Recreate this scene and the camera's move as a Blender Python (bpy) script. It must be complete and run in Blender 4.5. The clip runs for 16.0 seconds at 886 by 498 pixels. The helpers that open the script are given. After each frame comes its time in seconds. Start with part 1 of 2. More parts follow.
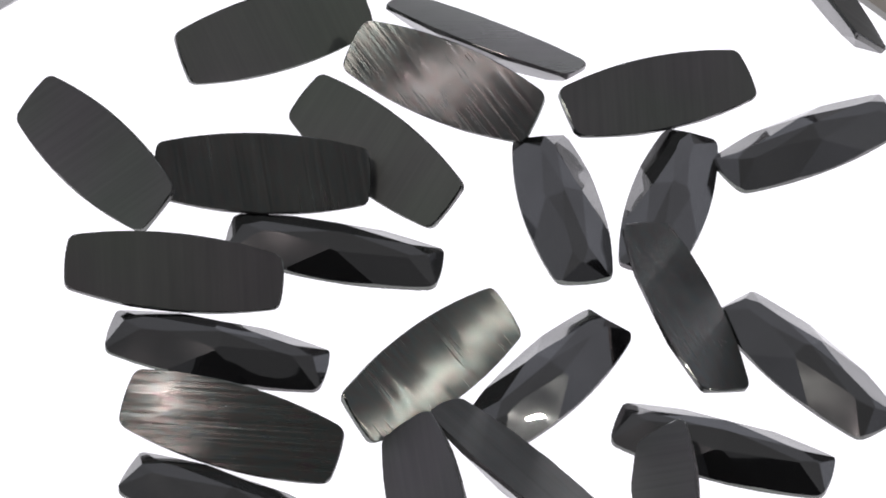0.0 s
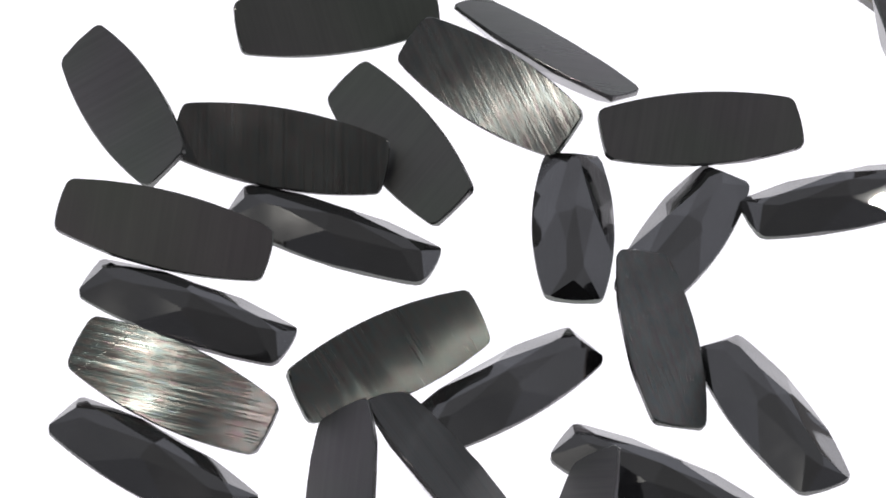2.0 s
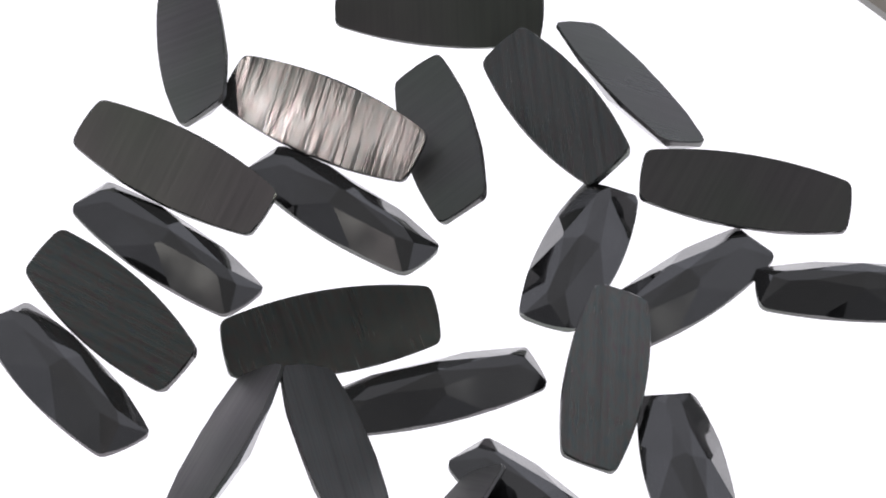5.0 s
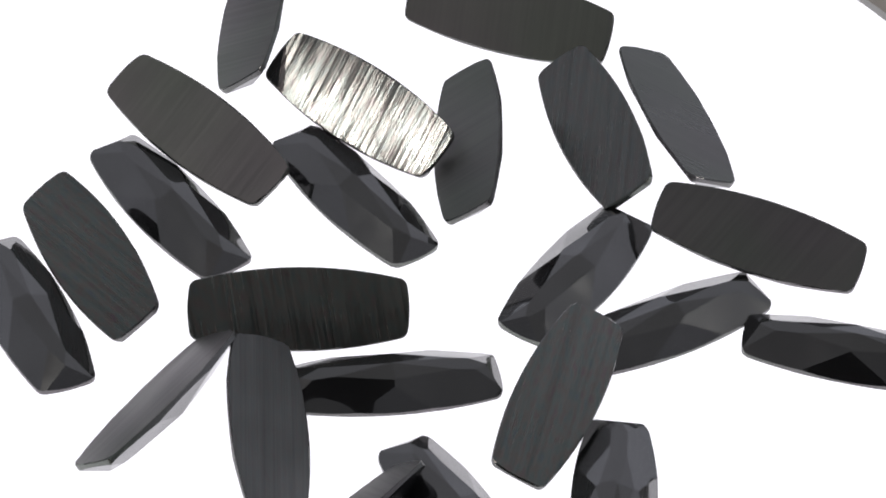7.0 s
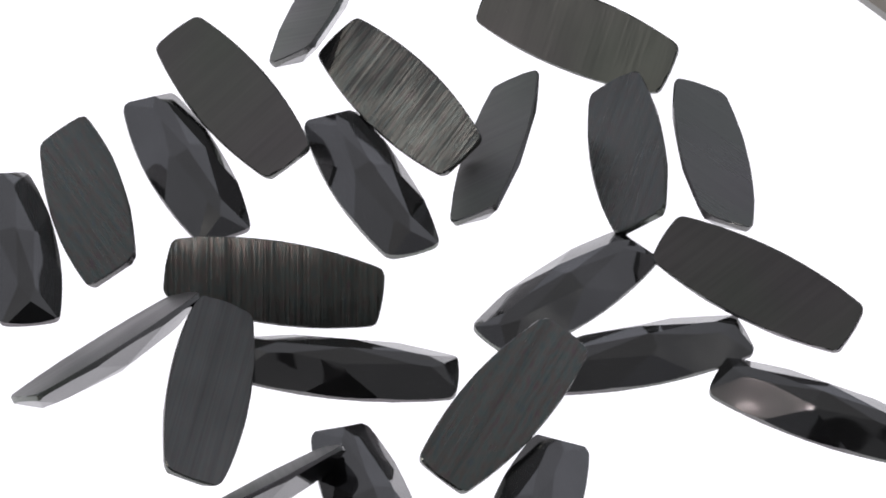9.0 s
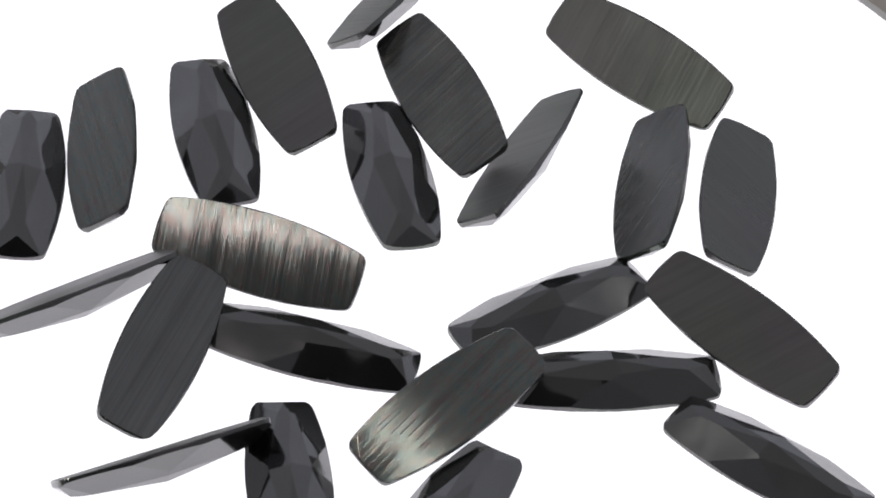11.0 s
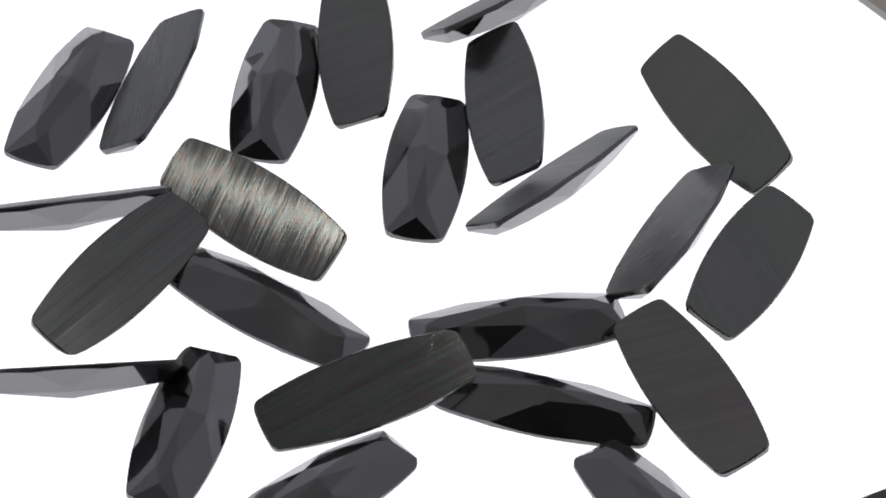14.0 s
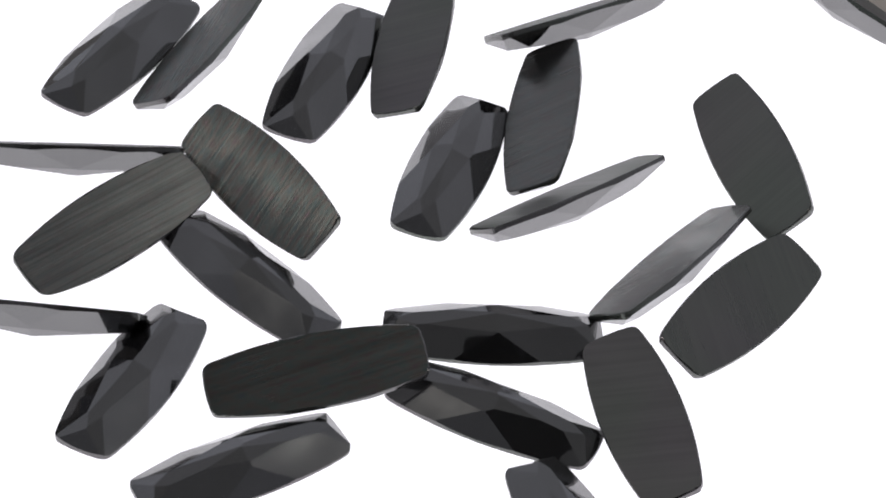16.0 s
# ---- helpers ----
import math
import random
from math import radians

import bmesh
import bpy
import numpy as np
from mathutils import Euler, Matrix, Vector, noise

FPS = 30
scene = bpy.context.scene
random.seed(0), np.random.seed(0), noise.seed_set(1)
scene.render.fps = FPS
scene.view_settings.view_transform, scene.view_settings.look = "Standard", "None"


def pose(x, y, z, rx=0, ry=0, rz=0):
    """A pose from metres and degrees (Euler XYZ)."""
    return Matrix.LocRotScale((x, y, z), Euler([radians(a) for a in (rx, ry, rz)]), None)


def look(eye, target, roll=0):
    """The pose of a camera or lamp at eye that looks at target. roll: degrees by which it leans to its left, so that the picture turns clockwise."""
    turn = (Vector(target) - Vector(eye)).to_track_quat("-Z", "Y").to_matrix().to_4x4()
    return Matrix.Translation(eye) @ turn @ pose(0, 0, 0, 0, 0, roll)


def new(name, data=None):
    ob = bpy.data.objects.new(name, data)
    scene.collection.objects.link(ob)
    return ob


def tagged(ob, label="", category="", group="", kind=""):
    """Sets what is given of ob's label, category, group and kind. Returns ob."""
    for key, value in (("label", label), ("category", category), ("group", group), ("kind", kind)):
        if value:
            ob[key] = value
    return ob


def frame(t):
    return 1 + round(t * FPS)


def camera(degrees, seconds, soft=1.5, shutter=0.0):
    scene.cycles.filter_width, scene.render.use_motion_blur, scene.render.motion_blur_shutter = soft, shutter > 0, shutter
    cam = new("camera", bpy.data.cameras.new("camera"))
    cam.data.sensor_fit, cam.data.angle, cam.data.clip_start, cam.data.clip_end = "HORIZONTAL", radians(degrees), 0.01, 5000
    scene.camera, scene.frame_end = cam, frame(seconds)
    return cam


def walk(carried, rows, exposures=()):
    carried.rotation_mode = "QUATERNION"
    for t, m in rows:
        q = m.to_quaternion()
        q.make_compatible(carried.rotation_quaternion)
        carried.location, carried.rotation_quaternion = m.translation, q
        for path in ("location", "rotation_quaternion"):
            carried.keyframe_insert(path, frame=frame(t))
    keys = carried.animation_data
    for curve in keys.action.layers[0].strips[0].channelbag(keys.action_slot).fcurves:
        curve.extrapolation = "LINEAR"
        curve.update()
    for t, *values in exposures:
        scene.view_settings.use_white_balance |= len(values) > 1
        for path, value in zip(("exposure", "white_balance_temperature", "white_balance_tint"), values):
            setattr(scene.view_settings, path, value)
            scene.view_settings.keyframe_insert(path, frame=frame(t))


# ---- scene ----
# A fixed camera looks obliquely down on a small lit turntable; black cut stones ride round on it, clockwise.
cam = camera(9.787, 16.0, soft=1.9)
EYE = (-0.00026, -0.17452, 0.16264)
AHEAD = (-0.00000, 0.73141, -0.68194)
RIGHT = (0.99435, 0.07236, 0.07761)
STAND = Matrix((RIGHT, Vector(AHEAD).cross(Vector(RIGHT)) * -1, [-c for c in AHEAD])).transposed().to_4x4()
STAND.translation = EYE
walk(cam, [(0.0, STAND), (16.0, STAND)])


def turned(t):
    """How far the turntable has gone round at t seconds, in radians, seen from above clockwise."""
    s = t / 16
    return radians(97.788 * s + 4.660 * s**2 - 0.770 * s**3 - 2.747 * s**4 + 0.681 * s**5)


# ---- light: a pale room, the lit stage, and the small lamps on either side of the lens ----
world = bpy.data.worlds.new("room_light")
scene.world = world
world.use_nodes = True
background = world.node_tree.nodes["Background"]
background.inputs[1].default_value = 1.0
# pale walls all round, a dimmer ceiling
direction = world.node_tree.nodes.new("ShaderNodeTexCoord")
height = world.node_tree.nodes.new("ShaderNodeSeparateXYZ")
shade = world.node_tree.nodes.new("ShaderNodeValToRGB")
shade.color_ramp.elements[0].position, shade.color_ramp.elements[0].color = 0.15, (0.46, 0.47, 0.53, 1)
shade.color_ramp.elements[1].position, shade.color_ramp.elements[1].color = 0.98, (0.212, 0.212, 0.218, 1)
world.node_tree.links.new(direction.outputs["Generated"], height.inputs[0])
world.node_tree.links.new(height.outputs["Z"], shade.inputs[0])
# the side behind the lens is the dimmer one
behind = world.node_tree.nodes.new("ShaderNodeMapRange")
behind.interpolation_type = "SMOOTHSTEP"
for slot, value in ((1, -0.66), (2, 0.40), (3, 0.52), (4, 1.10)):
    behind.inputs[slot].default_value = value
dimmed = world.node_tree.nodes.new("ShaderNodeVectorMath")
dimmed.operation = "SCALE"
world.node_tree.links.new(height.outputs["Y"], behind.inputs[0])
world.node_tree.links.new(shade.outputs[0], dimmed.inputs[0])
world.node_tree.links.new(behind.outputs[0], dimmed.inputs["Scale"])
world.node_tree.links.new(dimmed.outputs[0], background.inputs[0])


def small_lamp(place, power, size, colour=(1.0, 0.97, 0.9)):
    """A round LED head on one side of the lens, aimed at the middle of the stage."""
    data = bpy.data.lights.new("led_lamp", "AREA")
    data.shape, data.size, data.energy, data.color = "DISK", size, power, colour
    ob = new("led_lamp", data)
    ob.matrix_world = look(place, (0, 0, 0))
    return ob


small_lamp((-0.128, -0.028, 0.213), 0.038, 0.0042)
small_lamp((-0.094, -0.0525, 0.224), 0.019, 0.0034, (1.0, 0.84, 0.84))
small_lamp((0.178, 0.003, 0.175), 0.027, 0.0040)

# ---- materials ----


def material(name):
    m = bpy.data.materials.new(name)
    m.use_nodes = True
    nodes, links = m.node_tree.nodes, m.node_tree.links
    return m, nodes, links, nodes["Principled BSDF"]


def noise_at(nodes, links, scale, stretch=(1, 1, 1), turn=0.0, detail=3.0, shift=True):
    """A noise in the thing's own space; stretch draws it out, turn swings it round z, in degrees."""
    coords = nodes.new("ShaderNodeTexCoord")
    swung = nodes.new("ShaderNodeMapping")
    swung.inputs["Rotation"].default_value = (0, 0, radians(turn))
    links.new(coords.outputs["Object"], swung.inputs["Vector"])
    mapping = nodes.new("ShaderNodeMapping")
    mapping.inputs["Scale"].default_value = stretch
    links.new(swung.outputs[0], mapping.inputs["Vector"])
    tex = nodes.new("ShaderNodeTexNoise")
    tex.noise_dimensions = "4D"
    tex.inputs["Scale"].default_value, tex.inputs["Detail"].default_value = scale, detail
    links.new(mapping.outputs[0], tex.inputs["Vector"])
    if shift:
        info = nodes.new("ShaderNodeObjectInfo")
        far = nodes.new("ShaderNodeMath")
        far.operation = "MULTIPLY"
        far.inputs[1].default_value = 40
        links.new(info.outputs["Random"], far.inputs[0])
        links.new(far.outputs[0], tex.inputs["W"])
    return tex.outputs["Fac"]


def remap(nodes, links, value, low, high, a=0.3, b=0.7):
    r = nodes.new("ShaderNodeMapRange")
    for k, v in ((1, a), (2, b), (3, low), (4, high)):
        r.inputs[k].default_value = v
    links.new(value, r.inputs[0])
    return r.outputs[0]


def bumped(nodes, links, shader, value, depth, strength=1.0, before=None):
    bump = nodes.new("ShaderNodeBump")
    bump.inputs["Strength"].default_value, bump.inputs["Distance"].default_value = strength, depth
    links.new(value, bump.inputs["Height"])
    if before:
        links.new(before, bump.inputs["Normal"])
    links.new(bump.outputs[0], shader.inputs["Normal"])
    return bump.outputs[0]


def polished_stone():
    """The crown: a glassy polish over a fine haze that the polishing lap left."""
    m, nodes, links, s = material("polished_black_stone")
    haze = nodes.new("ShaderNodeBsdfPrincipled")
    cloud = noise_at(nodes, links, 900, detail=4)
    for shader, low, high in ((s, 0.012, 0.05), (haze, 0.17, 0.27)):
        shader.inputs["Base Color"].default_value = (0.006, 0.006, 0.0065, 1)
        shader.inputs["IOR"].default_value = 2.3
        links.new(remap(nodes, links, cloud, low, high), shader.inputs["Roughness"])
    pillow = bumped(nodes, links, s, noise_at(nodes, links, 380, detail=0), 1.1e-4, 1.0)
    fine = noise_at(nodes, links, 2500, (0.2, 4, 4), 20)
    last = bumped(nodes, links, s, fine, 3.5e-7, 0.8, pillow)
    links.new(last, haze.inputs["Normal"])
    both = nodes.new("ShaderNodeMixShader")
    links.new(remap(nodes, links, noise_at(nodes, links, 500, detail=2), 0.05, 0.22), both.inputs[0])
    links.new(s.outputs[0], both.inputs[1])
    links.new(haze.outputs[0], both.inputs[2])
    links.new(both.outputs[0], nodes["Material Output"].inputs["Surface"])
    return m


def add(nodes, links, a, b, operation="ADD"):
    """Two values, or a value and a number, put together."""
    n = nodes.new("ShaderNodeMath")
    n.operation = operation
    links.new(a, n.inputs[0])
    if isinstance(b, (int, float)):
        n.inputs[1].default_value = b
    else:
        links.new(b, n.inputs[1])
    return n.outputs[0]


def dark_body(nodes, links, s, turn, low, high):
    """The stone's own near-black colour, clouded, with brownish and greenish drifts and faint streaks along `turn`."""
    cloud = add(nodes, links, noise_at(nodes, links, 240, (0.8, 1.2, 1), turn, 5), noise_at(nodes, links, 2200, (0.06, 1.8, 1), turn, 4))
    mix = nodes.new("ShaderNodeMix")
    mix.data_type = "RGBA"
    mix.inputs[6].default_value, mix.inputs[7].default_value = low, high
    links.new(remap(nodes, links, cloud, 0, 1, 0.7, 1.3), mix.inputs[0])
    drift = nodes.new("ShaderNodeValToRGB")
    drift.color_ramp.elements[0].position, drift.color_ramp.elements[0].color = 0.36, (1.0, 0.95, 0.98, 1)
    drift.color_ramp.elements[1].position, drift.color_ramp.elements[1].color = 0.64, (0.92, 1.0, 0.90, 1)
    links.new(noise_at(nodes, links, 130, detail=2), drift.inputs[0])
    tinted = nodes.new("ShaderNodeMix")
    tinted.data_type, tinted.blend_type = "RGBA", "MULTIPLY"
    tinted.inputs[0].default_value = 1.0
    links.new(mix.outputs[2], tinted.inputs[6])
    links.new(drift.outputs[0], tinted.inputs[7])
    links.new(tinted.outputs[2], s.inputs["Base Color"])
    links.new(drift.outputs[0], s.inputs["Specular Tint"])


def ground_stone(name, turn, depth, rough, patch=0.07, worn=6e-6):
    """The flat back: ground but not polished, with faint saw marks running at `turn` degrees to the stone's length."""
    m, nodes, links, s = material(name)
    dark_body(nodes, links, s, turn, (0.004, 0.004, 0.0044, 1), (0.035, 0.0343, 0.0322, 1))
    s.inputs["IOR"].default_value = 2.1
    streak = noise_at(nodes, links, 3000, (0.06, 2.2, 1), turn, 6)
    broad = noise_at(nodes, links, 330, (0.5, 1.5, 1), turn + 8, 4)
    both = add(nodes, links, streak, broad)
    links.new(remap(nodes, links, both, rough - patch, rough + patch, 0.75, 1.25), s.inputs["Roughness"])
    slow = bumped(nodes, links, s, noise_at(nodes, links, 160, detail=1), 5e-5, 1.0)
    first = bumped(nodes, links, s, streak, depth, 1.0, slow)
    scratch = noise_at(nodes, links, 1500, (0.03, 3.2, 1), turn + 47, 2)
    second = bumped(nodes, links, s, remap(nodes, links, scratch, 0, 1, 0.66, 0.72), 3e-6, 0.6, first)
    pits = noise_at(nodes, links, 5200, detail=1)
    bumped(nodes, links, s, remap(nodes, links, pits, 1, 0, 0.70, 0.78), worn, 0.8, second)
    return m


def sawn_stone(name, turn, lean, bow, rough=0.26, uneven=0.028, aniso=0.88, hue=0.38):
    """A back left by the saw: fine grooves at `turn` degrees to the stone's length, which spread light across themselves.
    lean: the grooves' slope along and across themselves; bow: how fast that slope changes along them, per metre; uneven: from groove to groove."""
    m, nodes, links, s = material(name)
    dark_body(nodes, links, s, turn, (0.004, 0.004, 0.0044, 1), (0.031, 0.0303, 0.0288, 1))
    s.inputs["IOR"].default_value = 2.1
    s.inputs["Anisotropic"].default_value = aniso
    along = Vector((math.cos(radians(turn)), -math.sin(radians(turn)), 0))
    across = Vector((-along.y, along.x, 0))
    streak = noise_at(nodes, links, 4200, (0.02, 3.4, 1), turn, 6)
    broad = noise_at(nodes, links, 1000, (0.04, 2.2, 1), turn + 1, 4)
    patch = noise_at(nodes, links, 420, detail=3)
    grain = noise_at(nodes, links, 12000, (0.12, 1.4, 1), turn, 2)
    links.new(remap(nodes, links, add(nodes, links, streak, patch), rough - 0.08, rough + 0.08, 0.75, 1.25), s.inputs["Roughness"])
    # groove shading put into the specular level, as dimmer streaks along the grooves
    groove_shading = add(nodes, links, noise_at(nodes, links, 5200, (0.018, 2.6, 1), turn, 4), noise_at(nodes, links, 1700, (0.03, 2.4, 1), turn, 3))
    links.new(remap(nodes, links, groove_shading, 0.41, 0.58, 0.78, 1.16), s.inputs["Specular IOR Level"])
    # the grooves' own slopes, as a normal in the stone's space
    coords = nodes.new("ShaderNodeTexCoord")
    run = nodes.new("ShaderNodeVectorMath")
    run.operation = "DOT_PRODUCT"
    run.inputs[1].default_value = along
    links.new(coords.outputs["Object"], run.inputs[0])
    slope = add(nodes, links, add(nodes, links, run.outputs["Value"], bow, "MULTIPLY"), lean[0])
    for wander, amount in ((streak, uneven * 4.5), (broad, uneven * 2.5), (patch, uneven * 0.6), (grain, uneven * 1.3)):
        slope = add(nodes, links, slope, remap(nodes, links, wander, -amount / 2, amount / 2, 0.2, 0.8))
    tilt = nodes.new("ShaderNodeVectorMath")
    tilt.operation = "SCALE"
    tilt.inputs[0].default_value = along
    links.new(slope, tilt.inputs["Scale"])
    face = nodes.new("ShaderNodeVectorMath")
    face.operation = "ADD"
    face.inputs[1].default_value = Vector((0, 0, -1)) + across * lean[1]
    links.new(tilt.outputs[0], face.inputs[0])

    def to_world(value, kind):
        turned_round = nodes.new("ShaderNodeVectorTransform")
        turned_round.vector_type, turned_round.convert_from, turned_round.convert_to = kind, "OBJECT", "WORLD"
        if isinstance(value, Vector):
            turned_round.inputs[0].default_value = value
        else:
            links.new(value, turned_round.inputs[0])
        unit = nodes.new("ShaderNodeVectorMath")
        unit.operation = "NORMALIZE"
        links.new(turned_round.outputs[0], unit.inputs[0])
        return unit.outputs[0]

    links.new(to_world(across, "VECTOR"), s.inputs["Tangent"])
    grooved = bumped(nodes, links, s, streak, 2.5e-6, 1.0, to_world(face.outputs[0], "NORMAL"))
    scratch = noise_at(nodes, links, 1500, (0.03, 3.2, 1), turn + 47, 2)
    bumped(nodes, links, s, remap(nodes, links, scratch, 0, 1, 0.66, 0.72), 3e-6, 0.7, grooved)
    # faint colours of light split by the grooves, painted into the specular tint by noise
    bloom = nodes.new("ShaderNodeValToRGB")
    ramp = bloom.color_ramp

    def tint(r, g, b):
        return [c * hue + 1 - hue for c in (r, g, b)] + [1]

    ramp.elements[0].position, ramp.elements[0].color = 0.32, tint(1.0, 0.45, 0.70)
    ramp.elements[1].position, ramp.elements[1].color = 0.70, tint(0.50, 0.72, 1.0)
    for at, colour in ((0.41, tint(1.0, 0.78, 0.55)), (0.50, tint(0.98, 1.0, 0.90)), (0.58, tint(0.60, 1.0, 0.82))):
        ramp.elements.new(at).color = colour
    links.new(noise_at(nodes, links, 2600, (0.6, 2.2, 1), turn, 4), bloom.inputs[0])
    links.new(bloom.outputs[0], s.inputs["Specular Tint"])
    return m


POLISHED = polished_stone()
BACKS = {
    "matte": ground_stone("matte_ground_back", 70, 3.0e-6, 0.55),
    "cross": ground_stone("cross_ground_back", 96, 4.0e-6, 0.47),
    "long": ground_stone("lengthwise_ground_back", -4, 3.5e-6, 0.48),
    "smooth": ground_stone("smoothly_ground_back", 60, 1.5e-6, 0.30),
    "sawn": sawn_stone("cross_sawn_back", 100, (0.02, -0.045), 8, 0.20, 0.022, 0.78, 0.22),
    "slant": sawn_stone("slant_sawn_back", -81, (0.095, 0.03), 26, 0.235, 0.018, 0.92, 0.45),
    "oblique": sawn_stone("obliquely_sawn_back", -28, (-0.02, 0.0), 10, 0.22, 0.014, 0.90, 0.25),
    "coarse": sawn_stone("coarsely_sawn_back", 12, (-0.011, 0.12), 11, 0.23, 0.015, 0.90, 0.45),
    "blazed": sawn_stone("lengthwise_sawn_back", 8, (0.147, 0.30), 17, 0.205, 0.015, 0.90, 0.5),
    "scratched": sawn_stone("lengthwise_scratched_back", -4, (0.155, 0.22), 5, 0.36, 0.03, 0.90, 0.15),
}
EDGE = ground_stone("ground_edge", 0, 1.5e-6, 0.2, 0.06, 1.6e-5)


def lit_acrylic():
    m, nodes, links, s = material("lit_white_acrylic")
    s.inputs["Base Color"].default_value = (0.45, 0.45, 0.44, 1)
    s.inputs["Roughness"].default_value = 0.5
    s.inputs["Emission Color"].default_value = (0.985, 0.965, 1.03, 1)
    cloud = noise_at(nodes, links, 60, detail=2, shift=False)
    links.new(remap(nodes, links, cloud, 1.17, 1.24), s.inputs["Emission Strength"])
    return m


def plain(name, colour, rough, mottle=0.15, scale=200):
    m, nodes, links, s = material(name)
    cloud = noise_at(nodes, links, scale, detail=4)
    mix = nodes.new("ShaderNodeMix")
    mix.data_type = "RGBA"
    mix.inputs[6].default_value = [c * (1 - mottle) for c in colour] + [1]
    mix.inputs[7].default_value = [c * (1 + mottle) for c in colour] + [1]
    links.new(cloud, mix.inputs[0])
    links.new(mix.outputs[2], s.inputs["Base Color"])
    s.inputs["Roughness"].default_value = rough
    return m


ACRYLIC = lit_acrylic()
DESK = plain("grey_brown_desk", (0.55, 0.50, 0.44), 0.6)
RIM = plain("stage_rim", (0.80, 0.78, 0.75), 0.4)
HOUSING = plain("black_housing", (0.012, 0.012, 0.013), 0.6)
DUST = plain("dust", (0.85, 0.85, 0.83), 0.9, 0.05)


def part(name, bm, mat, parent=None, label=""):
    """Links a bmesh as one mesh object under a thing."""
    data = bpy.data.meshes.new(name)
    bm.to_mesh(data)
    bm.free()
    data.materials.append(mat)
    ob = new(name, data)
    ob.parent = parent
    return tagged(ob, label)


def disc(radius, z, steps=128):
    bm = bmesh.new()
    ring = [bm.verts.new((radius * math.cos(k * math.tau / steps), radius * math.sin(k * math.tau / steps), z)) for k in range(steps)]
    bm.faces.new(ring)
    return bm


def lathe(profile, steps=128):
    """A ring swept from (radius, z) pairs."""
    bm = bmesh.new()
    rings = [[bm.verts.new((r * math.cos(k * math.tau / steps), r * math.sin(k * math.tau / steps), z)) for r, z in profile] for k in range(steps)]
    for k in range(steps):
        a, b = rings[k], rings[(k + 1) % steps]
        for j in range(len(profile) - 1):
            bm.faces.new((a[j], b[j], b[j + 1], a[j + 1])).smooth = True
    return bm


# ---- the setting ----
bm = bmesh.new()
bmesh.ops.create_grid(bm, x_segments=8, y_segments=8, size=3.0)
ground = tagged(part("ground", bm, DESK), "grey-brown desk top under the turntable", "desk", kind="structure")
ground.location.z = -0.012

stage = tagged(new("turntable"), "round white lit turntable carrying the black stones", "turntable")
part("lit_top", disc(0.0280, 0.0), ACRYLIC, stage, "glowing white acrylic top")
part("rim", lathe([(0.0280, 0.0), (0.0284, -0.0001), (0.0288, -0.0004), (0.0291, -0.0010), (0.0292, -0.010), (0.0270, -0.012)]), RIM, stage, "rounded pale rim")

bm = bmesh.new()
bmesh.ops.create_cube(bm, size=1.0, matrix=Matrix.Diagonal((0.15, 0.17, 0.05, 1)))
bmesh.ops.bevel(bm, geom=[e for e in bm.edges if len(e.link_faces) == 2 and e.calc_face_angle() > 1], offset=0.012, segments=3, affect="EDGES")
housing = tagged(part("backdrop", bm, HOUSING), "black housing behind the lens", "housing", kind="structure")
housing.matrix_world = STAND @ pose(0, 0.03, 0.04)

# ---- the stones ----
HALF, WAIST, CORNER, DEEP = 0.00501, 0.00192, 0.00131, 0.00148


def outline(inset=0.0, size=(1.0, 1.0, 0.00036)):
    """The barrel outline of a stone, counter-clockwise: bowed long sides, slightly bowed ends, rounded corners."""
    a = HALF * size[0] - inset
    b, c = WAIST * size[1] - inset, CORNER * size[1] - inset
    sharp = a * 0.974
    n = 14
    side = [(sharp * (1 - 2 * k / n), b - (b - c) * (1 - 2 * k / n) ** 2) for k in range(n + 1)]
    end = [(-a + (a - sharp) * (1 - 2 * k / 6) ** 2, c * (1 - 2 * k / 6)) for k in range(7)]
    loop = side + end[1:-1] + [(-x, -y) for x, y in side] + [(-x, -y) for x, y in end[1:-1]]
    # round the four corners by cutting each one with a short arc
    out, m = [], len(loop)
    corners = {0, n, n + 6, 2 * n + 6}
    for k, p in enumerate(loop):
        if k not in corners:
            out.append(Vector(p))
            continue
        p = Vector(p)
        u, v = (Vector(loop[k - 1]) - p).normalized(), (Vector(loop[(k + 1) % m]) - p).normalized()
        r = size[2]
        for j in range(6):
            w = j / 5
            out.append((p + u * r) * (1 - w) ** 2 + p * 2 * w * (1 - w) + (p + v * r) * w**2)
    return out


def cut_planes(rng):
    """The facets of the crown, as (point, outward normal), in metres; a little uneven from stone to stone."""
    u = 10e-3 / 385
    h = DEEP / u

    def facet(z0, p, q):
        z0, p, q = z0 + rng.uniform(-0.9, 0.9), p + rng.uniform(-0.006, 0.006), q + rng.uniform(-0.012, 0.012)
        return Vector((0, 0, z0 * u)), Vector((p, q, 1)).normalized()

    planes = []
    for sx in (1, -1):
        planes.append(facet(h, 0.125 * sx, 0))
        planes.append(facet(h + 145.2, 1.0 * sx, 0))
        for sy in (1, -1):
            planes.append(facet(h, 0.08 * sx, 0.36 * sy))
            planes.append(facet(h + 10.2, 0.133 * sx, 0.66 * sy))
            planes.append(facet(h + 29.2, 0.301 * sx, 0.396 * sy))
    for sy in (1, -1):
        planes.append(facet(h + 20.1, 0, 0.95 * sy))
    return planes


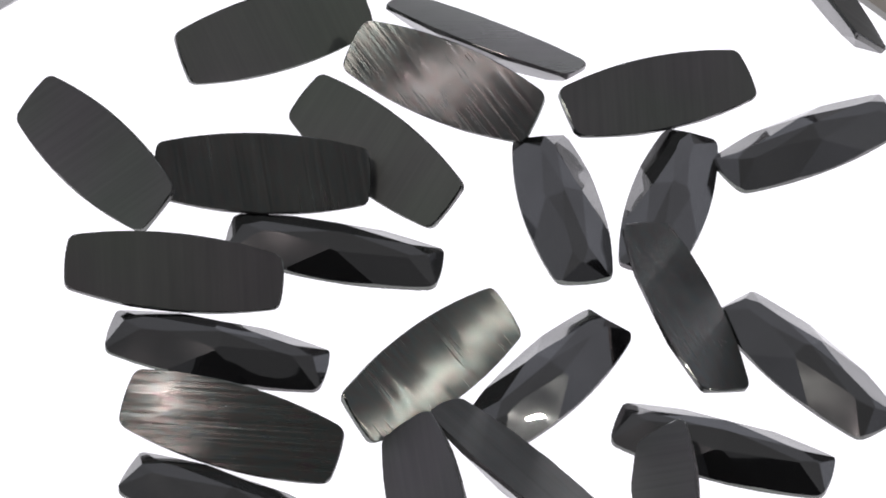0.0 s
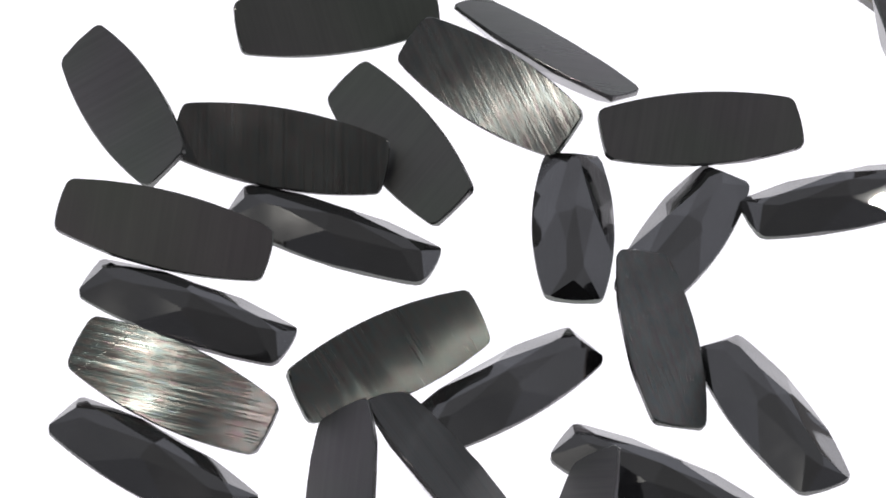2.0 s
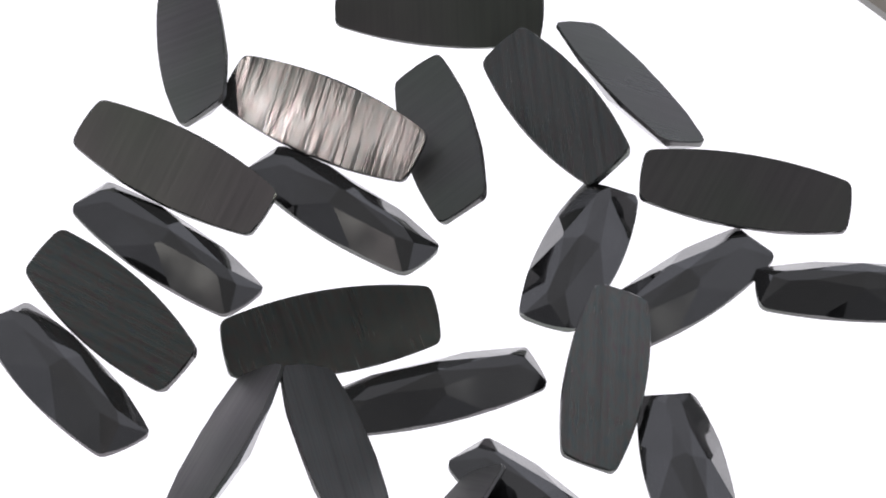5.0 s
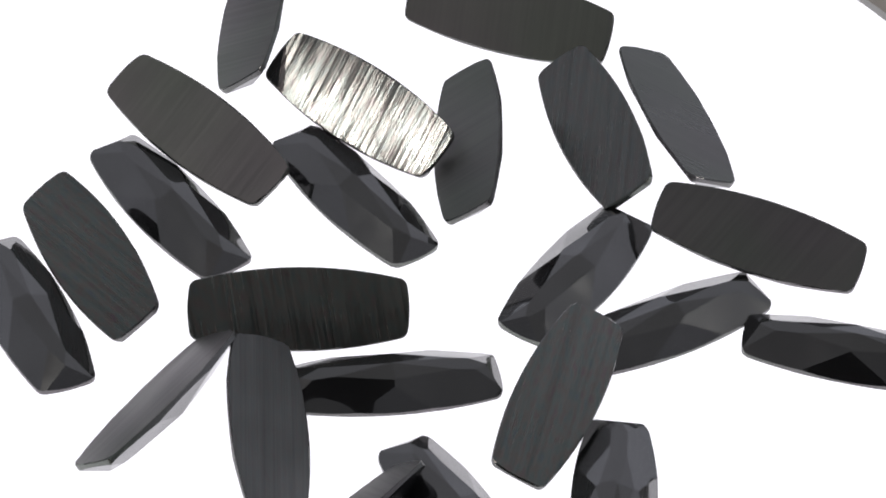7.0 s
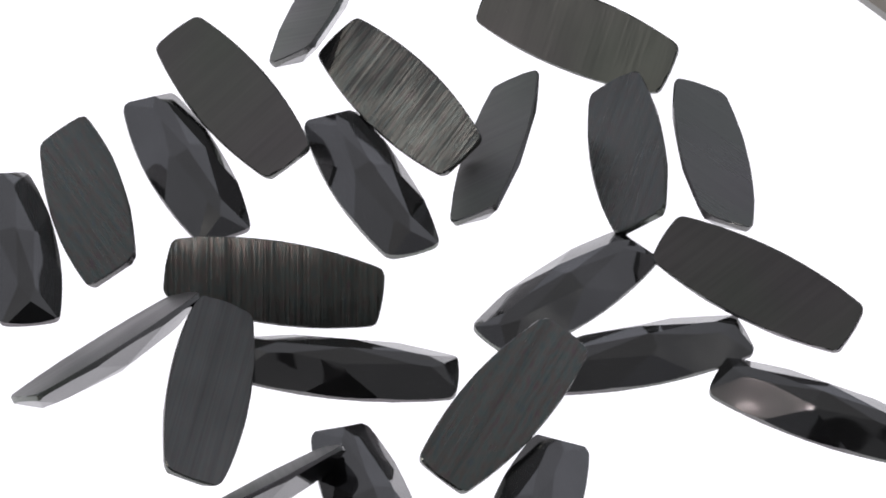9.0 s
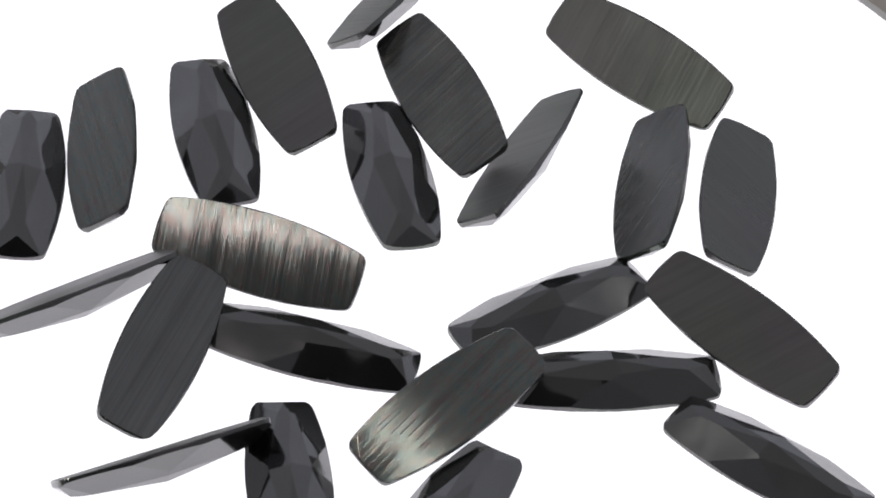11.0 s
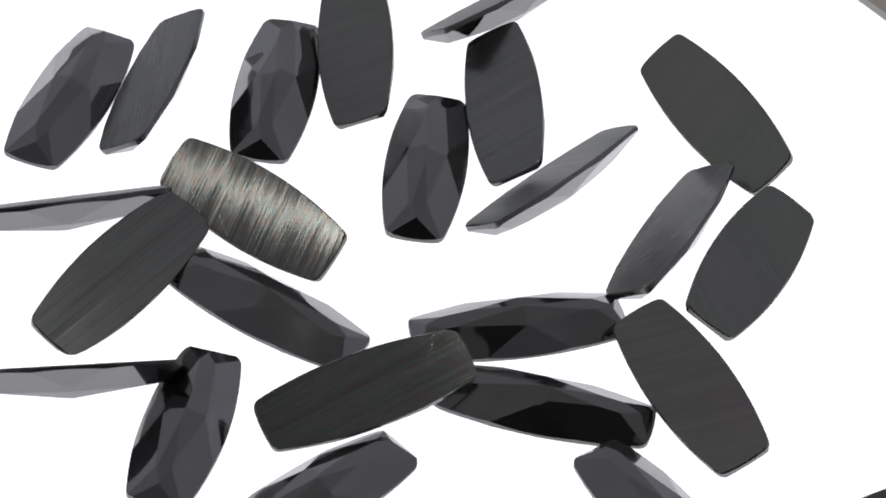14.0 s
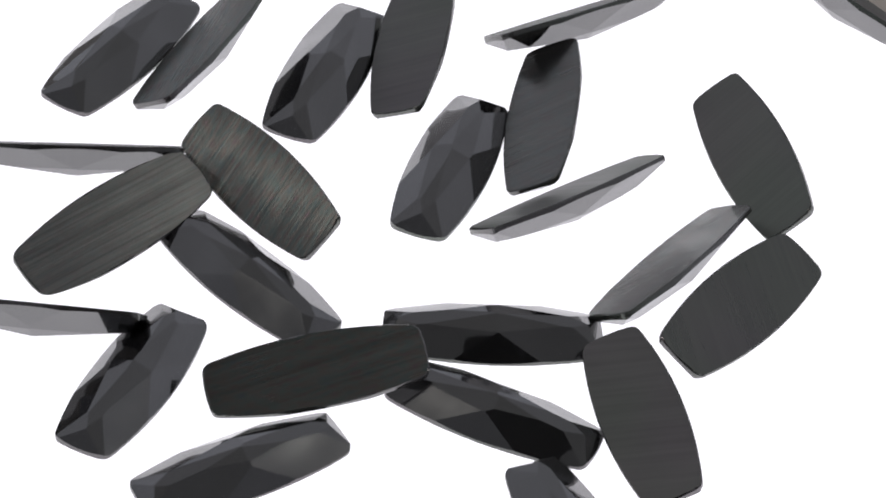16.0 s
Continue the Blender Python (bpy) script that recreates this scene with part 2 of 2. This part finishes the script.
def stone_meshes(seed):
    """The three meshes of a stone that lies on its flat back: back, edge and faceted crown."""
    rng = random.Random(seed)
    lip = 0.00005
    size = (rng.uniform(0.994, 1.006), rng.uniform(0.985, 1.015), rng.uniform(0.00030, 0.00042))
    ring = outline(0.0, size)
    back = [p * (1 - rng.uniform(0.6, 2.2) * lip / p.length) for p in outline(0.0, size)]
    meshes = []
    bm = bmesh.new()
    bm.faces.new([bm.verts.new((p.x, p.y, 0)) for p in reversed(back)])
    meshes.append(bm)
    # a prism, cut down facet by facet
    bm = bmesh.new()
    floor_ring = [bm.verts.new((p.x, p.y, lip)) for p in ring]
    top_ring = [bm.verts.new((p.x, p.y, DEEP * 1.3)) for p in ring]
    m = len(ring)
    for k in range(m):
        bm.faces.new((floor_ring[k], floor_ring[(k + 1) % m], top_ring[(k + 1) % m], top_ring[k]))
    bm.faces.new(top_ring)
    bm.faces.new(list(reversed(floor_ring)))
    for point, normal in cut_planes(rng):
        done = bmesh.ops.bisect_plane(bm, geom=bm.verts[:] + bm.edges[:] + bm.faces[:], plane_co=point, plane_no=normal, clear_outer=True, dist=1e-8)
        rim = [e for e in done["geom_cut"] if isinstance(e, bmesh.types.BMEdge)]
        if rim:
            bmesh.ops.contextual_create(bm, geom=rim)
    bm.normal_update()
    # the edge band: the upright faces, with a small chamfer to the back
    band = bmesh.new()
    for f in list(bm.faces):
        if abs(f.normal.z) < 0.2:
            band.faces.new([band.verts.new(v.co) for v in f.verts]).smooth = False
    a = [band.verts.new((p.x, p.y, 0)) for p in back]
    b = [band.verts.new((p.x, p.y, lip)) for p in ring]
    for k in range(m):
        band.faces.new((a[k], a[(k + 1) % m], b[(k + 1) % m], b[k]))
    bmesh.ops.remove_doubles(band, verts=band.verts[:], dist=1e-7)
    bmesh.ops.recalc_face_normals(band, faces=band.faces[:])
    meshes.append(band)
    bmesh.ops.delete(bm, geom=[f for f in bm.faces if abs(f.normal.z) < 0.2 or f.normal.z < -0.5], context="FACES")
    bmesh.ops.delete(bm, geom=[v for v in bm.verts if not v.link_faces], context="VERTS")
    # the polish has rounded the facets' edges a little
    bmesh.ops.remove_doubles(bm, verts=bm.verts[:], dist=2e-6)
    sharp = [e for e in bm.edges if len(e.link_faces) == 2 and e.calc_face_angle() > 0.06]
    bmesh.ops.bevel(bm, geom=sharp, offset=rng.uniform(1.8e-5, 2.8e-5), segments=4, affect="EDGES", clamp_overlap=True)
    meshes.append(bm)
    return meshes


PLACED = []


def stone(x, y, yaw, z=None, tilt=(0, 0), back="matte", label=""):
    """A cut stone at x, y millimetres. With a z it lies on its crown, back up, the middle of its back at z; tilt: its lean about x and y, in degrees."""
    seed = len(PLACED) + 1
    root = new("cut_gemstone")
    for (name, mat), bm in zip((("back", BACKS[back]), ("girdle", EDGE), ("crown", POLISHED)), stone_meshes(seed)):
        part(name, bm, mat, root)
    lean = Vector((radians(tilt[0]), radians(tilt[1]), 0))
    swing = Matrix.Rotation(lean.length, 4, lean) if lean.length > 0 else Matrix()
    m = Matrix.Translation((x / 1000, y / 1000, (z or 0) / 1000)) @ swing @ pose(0, 0, 0, 0, 0, yaw)
    if z is not None:
        m = m @ pose(0, 0, 0, 180)
    else:
        m = m @ Matrix.Translation((0, 0, 0.00001))
    root.matrix_world = m
    if not label:
        label = "black barrel-shaped gemstone lying face up, its faceted crown shining" if z is None else "black barrel-shaped gemstone lying face down, dull flat back up"
    PLACED.append((tagged(root, label, "gemstone", "stones on the turntable"), m))
    return root


SAWN = "black barrel-shaped gemstone lying face down, flat back streaked by saw marks"
stone(-16.82, 2.32, 133.8, 1.51, (28.3, -31.0), "matte")
stone(-8.92, 2.22, -172.7, 1.42, (31.8, 5.5), "sawn", label=SAWN)
stone(-3.94, 4.56, 137.7, 1.49, (30.2, -26.0), "cross")
stone(-12.23, -4.92, -175.6, 1.38, (24.6, 6.5), "cross")
stone(-5.20, -1.23, 175.1)
stone(-9.84, -8.51, 173.5)
stone(-8.69, -14.38, 166.4, 1.42, (34.9, -8.2), "coarse", label=SAWN)
stone(-8.23, -18.14, 161.7)
stone(-0.12, -9.21, -128.3, 1.47, (25.7, 29.3), "slant", label=SAWN)
stone(0.17, -17.88, 105.2, 1.45, (11.6, -39.0), "long")
stone(4.40, -14.83, 145.3, 1.11, (-11.4, 18.2), "scratched", label="black barrel-shaped gemstone lying face down, flat back scratched lengthwise")
stone(5.05, -8.14, -122.0)
stone(13.07, -11.39, 168.2)
stone(10.52, -16.62, 92.4, 1.01, (8.2, -45.1), "matte")
stone(11.00, -3.53, 116.6, 1.37, (0.4, 17.9), "blazed", label=SAWN)
stone(10.00, 4.52, 79.9)
stone(5.05, 3.29, 105.7)
stone(9.16, 10.96, -150.3, 1.32, (16.4, 13.4), "matte")
stone(16.52, 9.78, -142.8)
stone(16.68, -5.37, 134.0)
stone(-1.11, 10.09, 156.0, 1.36, (32.6, -14.6), "oblique", label=SAWN)
stone(-9.28, 12.26, -147.2, 1.41, (31.5, 20.7), "cross")
stone(0.71, 13.88, 155.2, 1.35, (-20.7, 7.5), "smooth")
stone(17.07, 20.67, 117.0, 1.465, (-17.9, 37.4), "matte")
stone(-22.42, 14.48, 52.8, 1.475, (-20.3, -33.7), "matte")

# tiny specks on the plate
SPECKS = []
for x, y, size in ((-2.7, -17.25, 0.07), (0.14, -15.7, 0.05), (2.02, 11.7, 0.05), (-9.3, -12.6, 0.04), (7.5, -1.0, 0.04), (-1.5, 3.2, 0.03)):
    bm = bmesh.new()
    bmesh.ops.create_icosphere(bm, subdivisions=1, radius=size / 1800)
    rng = random.Random(x)
    for v in bm.verts:
        v.co = Vector((v.co.x * rng.uniform(0.6, 1.6), v.co.y * rng.uniform(0.5, 1.2), v.co.z * 0.5))
    speck = tagged(part("dust_speck", bm, DUST), "tiny pale grey speck of dust lying on the plate", "dust speck", "dust on the plate")
    SPECKS.append((speck, pose(x / 1000, y / 1000, size / 5000)))


def motions():
    """All that lies on the turntable goes round with it."""
    times = [k * 0.5 for k in range(33)]
    for thing, m in PLACED + SPECKS + [(stage, Matrix())]:
        walk(thing, [(t, Matrix.Rotation(-turned(t), 4, "Z") @ m) for t in times])


motions()
